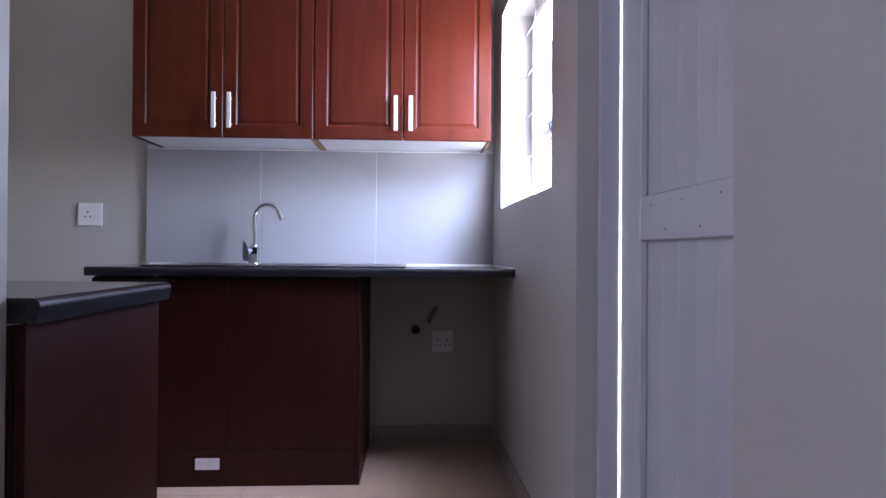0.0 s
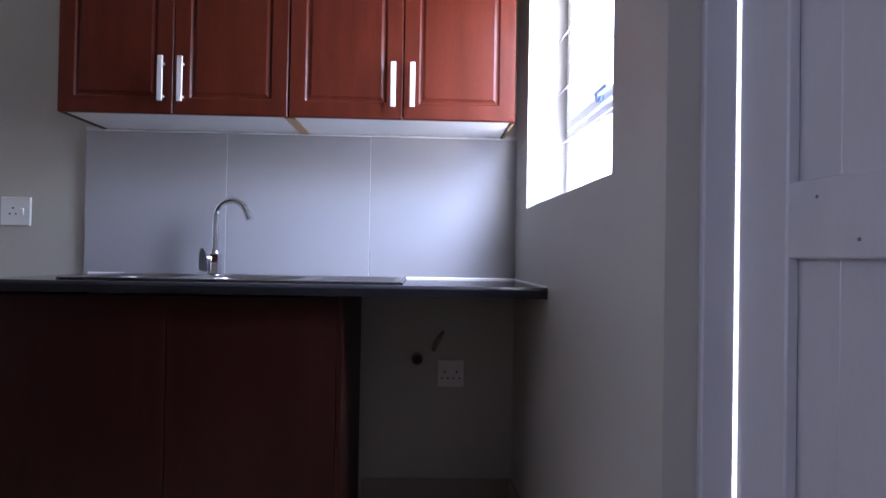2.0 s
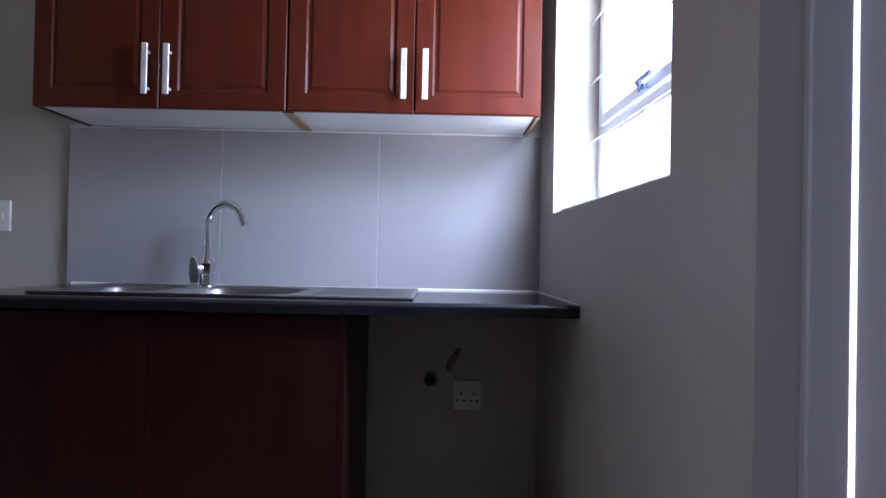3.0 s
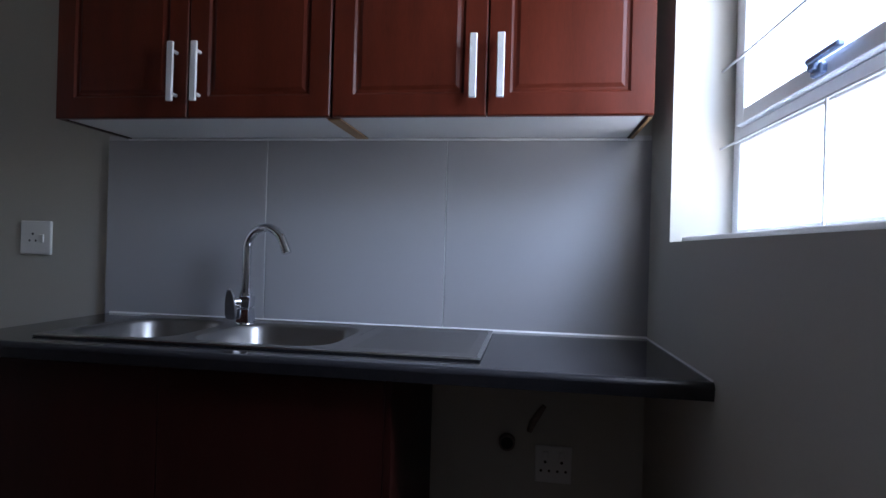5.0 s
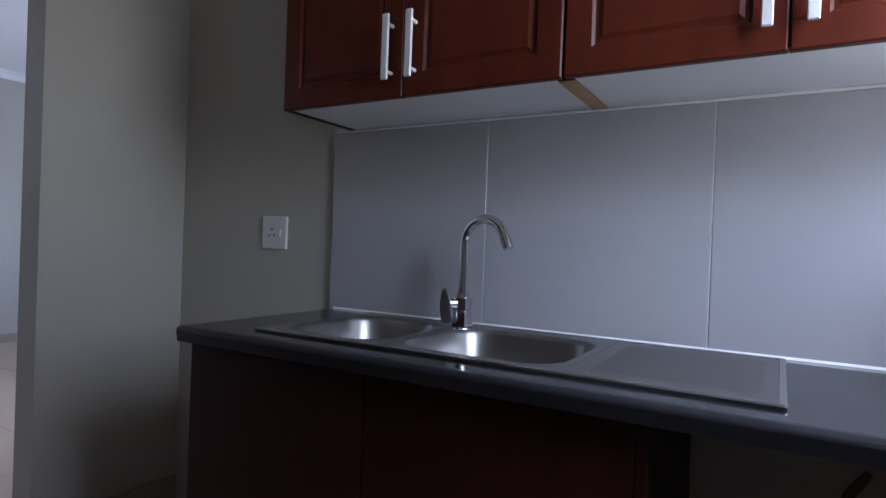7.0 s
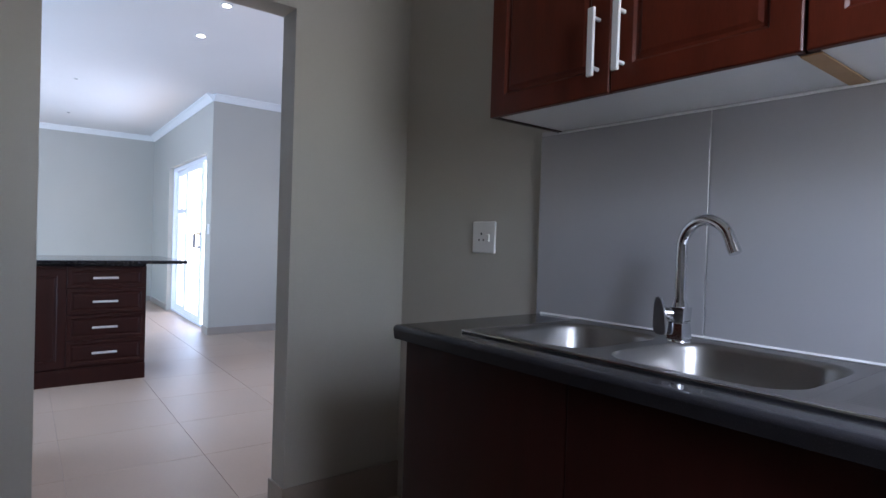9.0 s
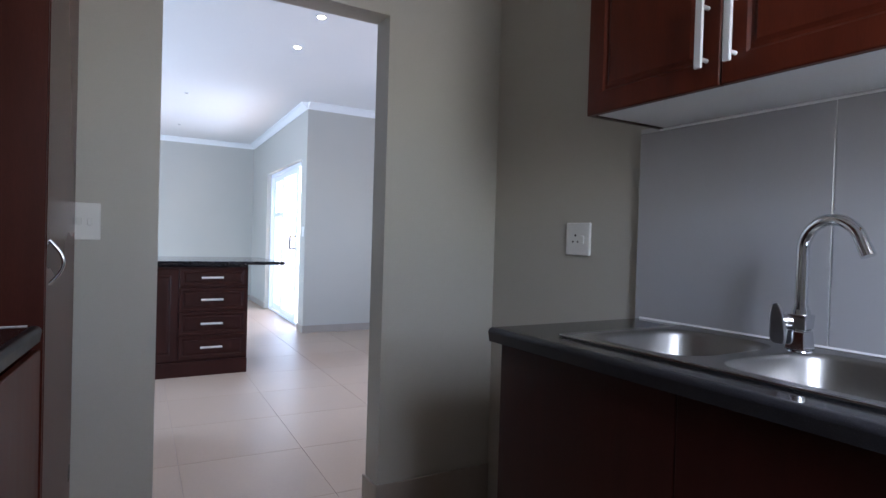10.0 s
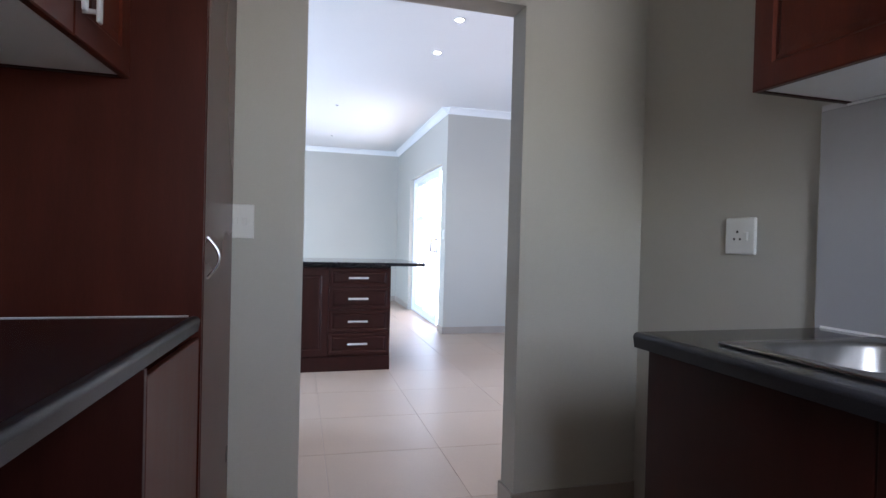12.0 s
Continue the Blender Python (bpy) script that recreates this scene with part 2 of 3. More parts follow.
# this wall is never seen; the opening is made up for the wing lamp
setting("wall_wing_north", boxes((STEPX, -4.5, 5.4, 5.6, 0, HT), (-2.7, XW2, 5.4, 5.6, 0, HT), (-4.5, -2.7, 5.4, 5.6, 0, 0.7), (-4.5, -2.7, 5.4, 5.6, 2.1, HT)), WALL, "unseen pale greige wall with an opening added for fill light", "wall")
setting("wall_wing_east", boxes((XW2, XW2 + 0.12, YN + 0.2, 5.6, 0, HT)), WALL, "greige painted wall closing the living room side", "wall")
setting("wall_living_west", boxes((FX - 0.2, FX, -2.7, FYN + 0.42, 0, HT)), WALL, "pale greige far living room wall", "wall")
# out of view; its gap is cut only for the added fill lamp
setting("wall_living_south", boxes((FX, -6.5, -2.7, -2.5, 0, HT), (-3.9, XW2, -2.7, -2.5, 0, HT), (-6.5, -3.9, -2.7, -2.5, 0, 0.6), (-6.5, -3.9, -2.7, -2.5, 2.15, HT)), WALL, "unseen greige living room wall with an opening added for fill light", "wall")
# made-up wall out of view; stops living room fill reaching the sink wall
setting("wall_fill_block", boxes((-3.9, XW2, 0.90, 1.02, 0, HT)), WALL, "unseen greige wall added to keep fill light out of the kitchen", "wall")
setting("ceiling", boxes((FX - 0.2, 0.56, -2.7, 5.6, HT, HT + 0.12)), CEIL, "smooth white painted ceiling", "ceiling")


def cove(y_or_x, axis, a, b, sign):
    bm = bmesh.new()
    s = sign
    prof = [(0, 0), (0, -0.075), (0.012, -0.075), (0.02, -0.058), (0.045, -0.03), (0.06, -0.018), (0.075, -0.012), (0.075, 0)]
    prism(bm, [(y_or_x + s * u, HT + v - 0.001) for u, v in prof], axis, a, b)
    return bm


setting("trim_cove_1", slant(cove(FYN, "x", FX, STEPX, -1)), CEIL, "white moulded ceiling cornice", "cornice")
setting("trim_cove_2", cove(STEPX, "y", FYN, 5.4, 1), CEIL, "white moulded ceiling cornice", "cornice")
setting("trim_cove_3", cove(FX, "y", -2.5, FYN + 0.19, 1), CEIL, "white moulded ceiling cornice", "cornice")


def skirting(name, dims, lean=False):
    bm = boxes(dims, bevel=0.002)
    return setting(name, slant(bm) if lean else bm, SKIRT, "beige tiled skirting with a pale edge", "skirting")


SK, SKW = 0.085, 0.155
skirting("baseboard_1", (XW, XW + 0.010, OP1 - 0.010, YB, 0, SKW))
skirting("baseboard_2", (XW2 - 0.010, XW, OP1 - 0.010, OP1, 0, SKW))
skirting("baseboard_3", (XW, XW + 0.010, 1.335, OP0 + 0.010, 0, SKW))
skirting("baseboard_4", (XW2 - 0.010, XW, OP0, OP0 + 0.010, 0, SKW))
east(skirting("baseboard_5", (XI - 0.010, XI, DY1, YN + 0.02, 0, SK)))
skirting("baseboard_6", (-0.37, XE - 0.012, YN - 0.002, YN + 0.008, 0, SK))
skirting("baseboard_7", (STEPX, STEPX + 0.010, FYN, 5.4, 0, SK))
skirting("baseboard_8", (SLX1, STEPX + 0.010, FYN - 0.010, FYN, 0, SK), True)
skirting("baseboard_9", (FX, SLX0, FYN - 0.010, FYN, 0, SK), True)
skirting("baseboard_10", (FX, FX + 0.010, -2.5, FYN + 0.19, 0, SK))
east(skirting("baseboard_11", (XI - 0.137, XI - 0.127, -2.5, 0.49, 0, SK)))
skirting("baseboard_12", (XW2 - 0.010, XW2, OP1 + 0.001, YN + 0.2, 0, SK))

# outside
tagged(new("ground", mesh_of("ground", boxes((-400, 400, -400, 400, -0.30, -0.12)), PAVING)), "grey concrete paving outside the house", "ground", "", "structure")
setting("backdrop_yard_wall", boxes((2.2, 2.35, -6, 9, -0.12, 1.15)), RENDER_WALL, "pale plastered yard wall outside the window", "yard wall")
setting("backdrop_garden_wall", boxes((-14, 1.9, 7.6, 7.75, -0.12, 1.8)), RENDER_WALL, "pale plastered garden wall outside the sliding door", "garden wall")

# ---- kitchen window ----


def kitchen_window():
    w = thing("window_1", (0.44, (WY0 + WY1) / 2, WZ0), "white framed window with a top-hung sash and catch", "window", "", "structure")
    def P(name, mat, *dims, bevel=0.003, label="", parent=None):
        o = Vector(w.location)
        bm = boxes(*dims, bevel=bevel)
        bmesh.ops.translate(bm, verts=bm.verts, vec=-o)
        return part(name, bm, mat, parent or w, label)
    x0, x1 = 0.434, 0.489
    f = 0.042
    tz = 1.416
    P("frame", ALU, (x0, x1, WY0, WY0 + f, WZ0, WZ1), (x0, x1, WY1 - f, WY1, WZ0, WZ1), (x0, x1, WY0 + f, WY1 - f, WZ0, WZ0 + 0.035), (x0, x1, WY0 + f, WY1 - f, WZ1 - f, WZ1), (x0, x1, WY0 + f, WY1 - f, tz, tz + 0.04))
    s0, s1, sz0, sz1 = WY0 + f + 0.003, WY1 - f - 0.003, tz + 0.042, WZ1 - f - 0.003
    sash = P("sash", ALU, (x0 - 0.012, x1 - 0.012, s0, s0 + 0.045, sz0, sz1), (x0 - 0.012, x1 - 0.012, s1 - 0.045, s1, sz0, sz1), (x0 - 0.012, x1 - 0.012, s0 + 0.045, s1 - 0.045, sz0, sz0 + 0.036), (x0 - 0.012, x1 - 0.012, s0 + 0.045, s1 - 0.045, sz1 - 0.045, sz1))
    bm = boxes((x0 - 0.024, x0 - 0.0118, 2.170, 2.208, sz0 + 0.006, sz0 + 0.026), (x0 - 0.036, x0 - 0.023, 2.096, 2.202, sz0 + 0.026, sz0 + 0.038), (x0 - 0.032, x0 - 0.020, 2.180, 2.202, sz0 + 0.014, sz0 + 0.032), bevel=0.003)
    bmesh.ops.translate(bm, verts=bm.verts, vec=-Vector(w.location))
    part("catch", bm, BLUE, sash, "blue-grey window catch")
    for z0, z1 in ((WZ0 + 0.037, tz - 0.002), (sz0 + 0.038, sz1 - 0.047)):
        g = P("pane", GLASS, (0.464, 0.469, WY0 + 0.05, WY1 - 0.05, z0, z1), bevel=0, label="clear glass pane")
        g.visible_shadow = False
    P("sill", ALU, (XI + 0.02, x0, WY0 + 0.01, WY1 - 0.03, WZ0 + 0.001, WZ0 + 0.012), bevel=0.002)
    return w


east(kitchen_window())


def burglar_bars():
    b = thing("burglar_bars", (0.375, (WY0 + WY1) / 2, WZ0), "thin pale steel burglar bars in a staggered block pattern", "burglar bars")
    o = Vector(b.location)
    def bar(p, q, r=0.0030):
        bm = tube(bmesh.new(), [Vector(p) - o, Vector(q) - o], r, 8)
        part("bar", bm, BURGLAR, b)
    levels = [WZ0 + 0.012, 1.412, 1.606, 1.806, 2.002, WZ1]
    for z in levels[1:-1]:
        bar((0.404, WY0, z), (0.404, WY1, z))
    for i, (z0, z1) in enumerate(zip(levels, levels[1:])):
        ys = (2.135,) if i == 0 else () if i % 2 else (2.15, 2.445)
        for y in ys:
            bar((0.404, y, z0), (0.404, y, z1))
    return b


east(burglar_bars())

# ---- outer door ----


def plank_door():
    fx0, fx1 = 0.345, 0.45
    fr = thing("door_frame", (0.40, (DY0 + DY1) / 2, 0), "white painted timber door frame in a plastered recess", "door frame", "", "structure")
    def P(parent, name, mat, o, *dims, bevel=0.003, label=""):
        bm = boxes(*dims, bevel=bevel)
        bmesh.ops.translate(bm, verts=bm.verts, vec=-Vector(o))
        return part(name, bm, mat, parent, label)
    o = fr.location
    P(fr, "jamb", DOORPAINT, o, (fx0, 0.4025, DY1 - 0.016, DY1, 0, DZ))
    P(fr, "jamb", DOORPAINT, o, (fx0, fx1, DY0, DY0 + 0.03, 0, DZ))
    P(fr, "head", DOORPAINT, o, (fx0, fx1, DY0 + 0.03, DY1 - 0.016, DZ - 0.03, DZ))
    y0, y1, z0, z1 = DY0 + 0.034, DY1 - 0.0174, 0.012, DZ - 0.034
    d = thing("door_1", (0.42, (y0 + y1) / 2, z0), "closed white painted ledged plank door with daylight at its edge", "door", "", "structure")
    o = d.location
    a, b = 0.405, 0.44
    st = 0.125
    near = 0.740                         # inner edge of the hinge stile
    P(d, "stile", DOORPAINT, o, (a, a + 0.020, y1 - st, y1, z0, z1))
    P(d, "stile", DOORPAINT, o, (a, a + 0.020, y0, near, z0, z1))
    P(d, "rail", DOORPAINT, o, (a, a + 0.020, near, y1 - st, z1 - 0.12, z1))
    P(d, "rail", DOORPAINT, o, (a, a + 0.020, near, y1 - st, z0, z0 + 0.2))
    mid = P(d, "rail", DOORPAINT, o, (a, a + 0.020, near, y1 - st, 1.000, 1.110))
    n = 7
    w = (y1 - st - near) / n
    for k in range(n):
        ya, yb = near + k * w + 0.0002, near + (k + 1) * w - 0.0002
        ya, yb = (y0 + 0.02 if k == 0 else ya), (y1 - 0.03 if k == n - 1 else yb)
        P(d, "plank", DOORPAINT, o, (a + 0.0205, b + 0.012, ya, yb, z0 + 0.03, z1 - 0.03), bevel=0.0012)
    bm = bmesh.new()
    for k in range(7):
        y = near + 0.05 + k * 0.075
        z = 1.024 if k % 2 else 1.084
        tube(bm, [Vector((a - 0.0008, y, z)) - o, Vector((a + 0.002, y, z)) - o], 0.0028, 8)
    part("nail", bm, STAIN, mid, "dark nail heads")
    east(fr), east(d)
    return d


plank_door()

# ---- cabinets ----


def rect_loop(x0, x1, z0, z1, y):
    return [(x0, y, z0), (x1, y, z0), (x1, y, z1), (x0, y, z1)]


def panel_door(x0, x1, z0, z1, y, rail=0.062, thick=0.018, facing=-1):
    """A wrapped door with a routed raised field; its face lies at y and looks along facing."""
    bm = bmesh.new()
    f = facing
    steps = [(0, -f * thick), (0, f * -0.003), (0.003, 0), (rail - 0.006, 0), (rail, -f * 0.0055), (rail + 0.007, -f * 0.0055), (rail + 0.016, -f * 0.001), (rail + 0.020, -f * 0.001)]
    rings = [[bm.verts.new(p) for p in rect_loop(x0 + i, x1 - i, z0 + i, z1 - i, y + d)] for i, d in steps]
    for a, b in zip(rings, rings[1:]):
        for k in range(4):
            bm.faces.new((a[k], a[(k + 1) % 4], b[(k + 1) % 4], b[k]))
    bm.faces.new(rings[-1])
    bm.faces.new(list(reversed(rings[0])))
    bmesh.ops.recalc_face_normals(bm, faces=bm.faces)
    return bm


def shifted(bm, o):
    bmesh.ops.translate(bm, verts=bm.verts, vec=-Vector(o))
    return bm


def bar_handle(parent, o, x, y, z0, z1, facing=-1):
    f = facing
    y0, y1 = sorted((y + f * 0.026, y + f * 0.034))
    h = part("handle", shifted(boxes((x - 0.0095, x + 0.0095, y0, y1, z0, z1), bevel=0.002), o), BAR, parent, "satin metal bar handle")
    for z in (z0 + 0.022, z1 - 0.022):
        part("post", shifted(tube(bmesh.new(), [(x, y, z), (x, y + f * 0.027, z)], 0.005, 10), o), BAR, h)


def flat_handle(parent, o, x, y0, y1, z):
    h = part("handle", shifted(boxes((x + 0.024, x + 0.032, y0, y1, z - 0.008, z + 0.008), bevel=0.002), o), BAR, parent, "satin metal bar handle")
    for y in (y0 + 0.02, y1 - 0.02):
        part("post", shifted(tube(bmesh.new(), [(x, y, z), (x + 0.025, y, z)], 0.005, 10), o), BAR, h)


def wall_cabinet(x0, x1, y_back, y_face, z0, z1, facing=-1, lean=0.0):
    """lean: by how much the front runs out of square with the wall behind."""
    c = thing("wall_cabinet", ((x0 + x1) / 2, y_back, z0), "closed cherry red double wall cabinet with white underside", "wall cabinet", "wall cabinets")
    o = c.location
    f = facing

    def set_in(bm):
        for v in bm.verts:
            if abs(v.co.y - y_back) > 0.1:
                v.co.y -= lean * (v.co.x - x0)
        return shifted(bm, o)
    ya, yb = sorted((y_back, y_face - f * 0.020))
    part("carcass", set_in(boxes((x0, x1, ya, yb, z0 + 0.012, z1), bevel=0.001)), CARCASS, c)
    part("underside", set_in(boxes((x0 + 0.016, x1 - 0.016, ya, yb, z0 + 0.003, z0 + 0.0115))), MELAMINE, c, "white melamine underside")
    for xe in (x0, x1 - 0.016):
        part("side_edge", set_in(boxes((xe, xe + 0.016, ya, yb, z0, z0 + 0.0118))), CARCASS, c)
    xm = (x0 + x1) / 2
    for a, b, hx in ((x0 + 0.0015, xm - 0.0015, xm - 0.034), (xm + 0.0015, x1 - 0.0015, xm + 0.034)):
        d = part("door", set_in(panel_door(a, b, z0, z1, y_face, facing=f)), CHERRY, c)
        bar_handle(d, o, hx, y_face - lean * (hx - x0), z0 + 0.037, z0 + 0.197, f)
    return c


CZ = 1.481                               # underside of the wall cabinets
for a, b in ((-1.432, -0.624), (-0.621, 0.190)):
    wall_cabinet(a, b, YN - 0.001, 2.545, CZ, 2.26)
SYF = 1.110
wall_cabinet(-1.852, -1.244, YS + 0.002, SYF, 1.474, 2.26, 1, 0.1)

tagged(new("parcel_tape", mesh_of("parcel_tape", boxes((0.180, 0.1885, 2.571, 2.832, CZ - 0.0035, CZ - 0.0005)), TAPE)), "strip of brown parcel tape at the cabinet end", "tape")
tagged(new("parcel_tape", mesh_of("parcel_tape", boxes((-0.638, -0.602, 2.571, 2.832, CZ - 0.0035, CZ - 0.0005)), TAPE)), "strip of brown parcel tape under the wall cabinets", "tape")


def base_cabinet_north():
    x0, x1, yf, yb, zt = -1.468, -0.381, 2.306, YN - 0.002, 0.862
    c = thing("base_cabinet", ((x0 + x1) / 2, (yf + yb) / 2, 0), "dark cherry double base cabinet under the sink", "base cabinet")
    o = c.location
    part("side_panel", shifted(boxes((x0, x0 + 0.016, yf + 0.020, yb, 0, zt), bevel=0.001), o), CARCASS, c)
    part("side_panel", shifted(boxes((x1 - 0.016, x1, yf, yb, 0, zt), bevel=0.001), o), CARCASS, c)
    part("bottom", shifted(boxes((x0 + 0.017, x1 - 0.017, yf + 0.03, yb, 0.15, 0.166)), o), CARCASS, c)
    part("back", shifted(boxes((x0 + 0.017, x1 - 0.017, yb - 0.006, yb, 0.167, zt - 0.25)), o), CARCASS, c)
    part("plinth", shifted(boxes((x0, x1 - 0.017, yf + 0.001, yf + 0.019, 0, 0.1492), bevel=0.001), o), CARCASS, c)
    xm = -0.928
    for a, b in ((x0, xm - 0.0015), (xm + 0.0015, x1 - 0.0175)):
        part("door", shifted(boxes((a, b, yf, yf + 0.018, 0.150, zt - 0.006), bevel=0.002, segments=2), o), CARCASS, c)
    return c


base_cabinet_north()
tagged(new("paper_label", mesh_of("paper_label", boxes((-1.049, -0.951, 2.3055, 2.3065, 0.070, 0.117)), PAPER)), "small white paper label stuck on the plinth", "label")


def nosing(y_front, y_in, z0, z1, sign):
    """Outline of a worktop's front strip with a rolled edge."""
    r = 0.012
    s = sign
    pts = [(y_in, z0), (y_front + s * 0.004, z0)]
    for k in range(7):
        a = math.pi * (0.0 + k / 12)
        pts.append((y_front + s * (r - r * math.cos(a)), z1 - r + r * math.sin(a)))
    pts.append((y_in, z1))
    return pts


SX0, SX1, SY0, SY1, ZT = -1.303, -0.198, 2.354, 2.808, 0.900
SM0, SM1 = -0.952, -0.542               # between the bowls, end of the second bowl


def worktop_north():
    x0, x1, yf, yb, zb, zt = -1.482, XE + 0.002, 2.272, YN - 0.001, 0.864, ZT
    w = thing("worktop", ((x0 + x1) / 2, yb, zb), "black speckled laminate worktop with rolled front edge", "worktop", "worktops")
    part("front_edge", shifted(prism(bmesh.new(), nosing(yf, yf + 0.020, zb, zt, 1), "x", x0, x1), w.location), EDGE, w)
    bm = bmesh.new()
    xs, ys = (x0, SX0 + 0.02, SM1 + 0.01, x1), (yf + 0.0201, SY0 + 0.02, SY1 - 0.02, yb)
    grid = [[bm.verts.new((x, y, zt)) for y in ys] for x in xs]
    cells = [bm.faces.new((grid[i][k], grid[i + 1][k], grid[i + 1][k + 1], grid[i][k + 1])) for i in range(3) for k in range(3) if (i, k) != (1, 1)]
    under = bmesh.ops.extrude_face_region(bm, geom=cells)["geom"]
    bmesh.ops.translate(bm, verts=[v for v in under if isinstance(v, bmesh.types.BMVert)], vec=(0, 0, zb - zt))
    bmesh.ops.recalc_face_normals(bm, faces=bm.faces)
    part("top", shifted(bm, w.location), STONE, w)
    return w


worktop_north()
seal = thing("sealant_strip", (0, YN, ZT), "white sealant bead between worktop and wall tiles", "sealant")
part("back_bead", shifted(prism(bmesh.new(), [(YN - 0.0055, ZT + 0.0005), (YN - 0.0012, ZT + 0.0005), (YN - 0.0012, ZT + 0.0062)], "x", -1.480, XE - 0.018), seal.location), SEALANT, seal)
top = tube(bmesh.new(), [(-1.425 + 0.05 * k, YN - 0.002, CZ - 0.003 - 0.0012 * noise.noise((k * 0.7, 3.1, 0.0))) for k in range(33)], [0.0033 + 0.0014 * noise.noise((k * 0.9, 0.0, 1.7)) for k in range(33)], 8)
part("top_bead", shifted(top, seal.location), SEALANT, seal, "uneven white sealant line under the wall cabinets")
side = prism(bmesh.new(), [(XI - 0.0035, ZT + 0.0005), (XI - 0.0005, ZT + 0.0005), (XI - 0.0005, ZT + 0.0042)], "y", 2.282, YN - 0.004)
bmesh.ops.transform(side, matrix=EAST, verts=side.verts)
part("side_bead", shifted(side, seal.location), SEALANT, seal)

# ---- sink and tap ----


def square_loop(n=12):
    pts = []
    for k in range(n):
        pts.append((-1 + 2 * k / n, -1))
    for k in range(n):
        pts.append((1, -1 + 2 * k / n))
    for k in range(n):
        pts.append((1 - 2 * k / n, 1))
    for k in range(n):
        pts.append((-1, 1 - 2 * k / n))
    return pts


def rounded(u, v, a, b, r):
    qx, qy = u * a, v * b
    cx, cy = max(-(a - r), min(a - r, qx)), max(-(b - r), min(b - r, qy))
    d = Vector((qx - cx, qy - cy))
    if d.length < 1e-9:
        return qx, qy
    if abs(qx) > a - r and abs(qy) > b - r:
        d = d.normalized() * r
    return cx + d.x, cy + d.y


def sink():
    s = thing("sink", ((SX0 + SX1) / 2, (SY0 + SY1) / 2, ZT), "stainless steel double bowl inset sink with drainboard", "sink")
    o = s.location
    zt = ZT + 0.006
    cells = ((SX0 + 0.012, SM0, 0.010), (SM0, SM1, 0.010))
    for x0, x1, _ in cells:
        bm = bmesh.new()
        y0, y1 = SY0 + 0.012, SY1 - 0.012
        cx, cy = (x0 + x1) / 2, (SY0 + SY1) / 2 - 0.012
        a, b = (x1 - x0) / 2 - 0.020, 0.178
        ring = [bm.verts.new((cx + u * (x1 - x0) / 2, (y0 + y1) / 2 + v * (y1 - y0) / 2, zt)) for u, v in square_loop()]
        rows = [(0.0, 0.0, 0.085), (0.004, -0.003, 0.083), (0.010, -0.012, 0.080), (0.018, -0.120, 0.075), (0.028, -0.150, 0.070), (0.050, -0.152, 0.055), (0.130, -0.154, 0.035)]
        for inset, dz, r in rows:
            nxt = [bm.verts.new((cx + rounded(u, v, a - inset, b - inset, min(r, b - inset - 0.001, a - inset - 0.001))[0], cy + rounded(u, v, a - inset, b - inset, min(r, b - inset - 0.001, a - inset - 0.001))[1], zt + dz)) for u, v in square_loop()]
            for k in range(len(ring)):
                f = bm.faces.new((ring[k], ring[(k + 1) % len(ring)], nxt[(k + 1) % len(ring)], nxt[k]))
                f.smooth = inset > 0
            ring = nxt
        bm.faces.new(ring)
        bmesh.ops.recalc_face_normals(bm, faces=bm.faces)
        part("bowl", shifted(bm, o), STEEL, s)
    rim = bmesh.new()
    for d in ((SX0, SX1, SY0, SY0 + 0.012), (SX0, SX1, SY1 - 0.012, SY1), (SX0, SX0 + 0.012, SY0 + 0.012, SY1 - 0.012), (SX1 - 0.012, SX1, SY0 + 0.012, SY1 - 0.012)):
        box(rim, *d, ZT + 0.0005, zt + 0.0015, bevel=0.003, segments=2)
    part("rim", shifted(rim, o), POLISHED, s, "polished steel rim")
    board = boxes((SM1, SX1 - 0.012, SY0 + 0.012, SY1 - 0.012, ZT + 0.0005, zt - 0.0003))
    part("drainboard", shifted(board, o), STEEL, s)
    for k in range(30):
        y = SY0 + 0.068 + k * 0.0110
        part("rib", shifted(tube(bmesh.new(), [(-0.515, y, zt - 0.0040), (-0.505, y, zt - 0.0031), (-0.235, y, zt - 0.0031), (-0.225, y, zt - 0.0040)], 0.0033, 8), o), STEEL, s)
    for x0, x1, _ in cells:
        cx, cy = (x0 + x1) / 2, (SY0 + SY1) / 2 - 0.012
        part("waste", shifted(tube(bmesh.new(), [(cx, cy, zt - 0.1538), (cx, cy, zt - 0.1500)], [0.040, 0.034], 20), o), CHROME, s)
    return s


sink()


def arc(cx, cz, r, a0, a1, n):
    return [(cx + r * math.cos(radians(a0 + (a1 - a0) * k / n)), cz + r * math.sin(radians(a0 + (a1 - a0) * k / n))) for k in range(n + 1)]


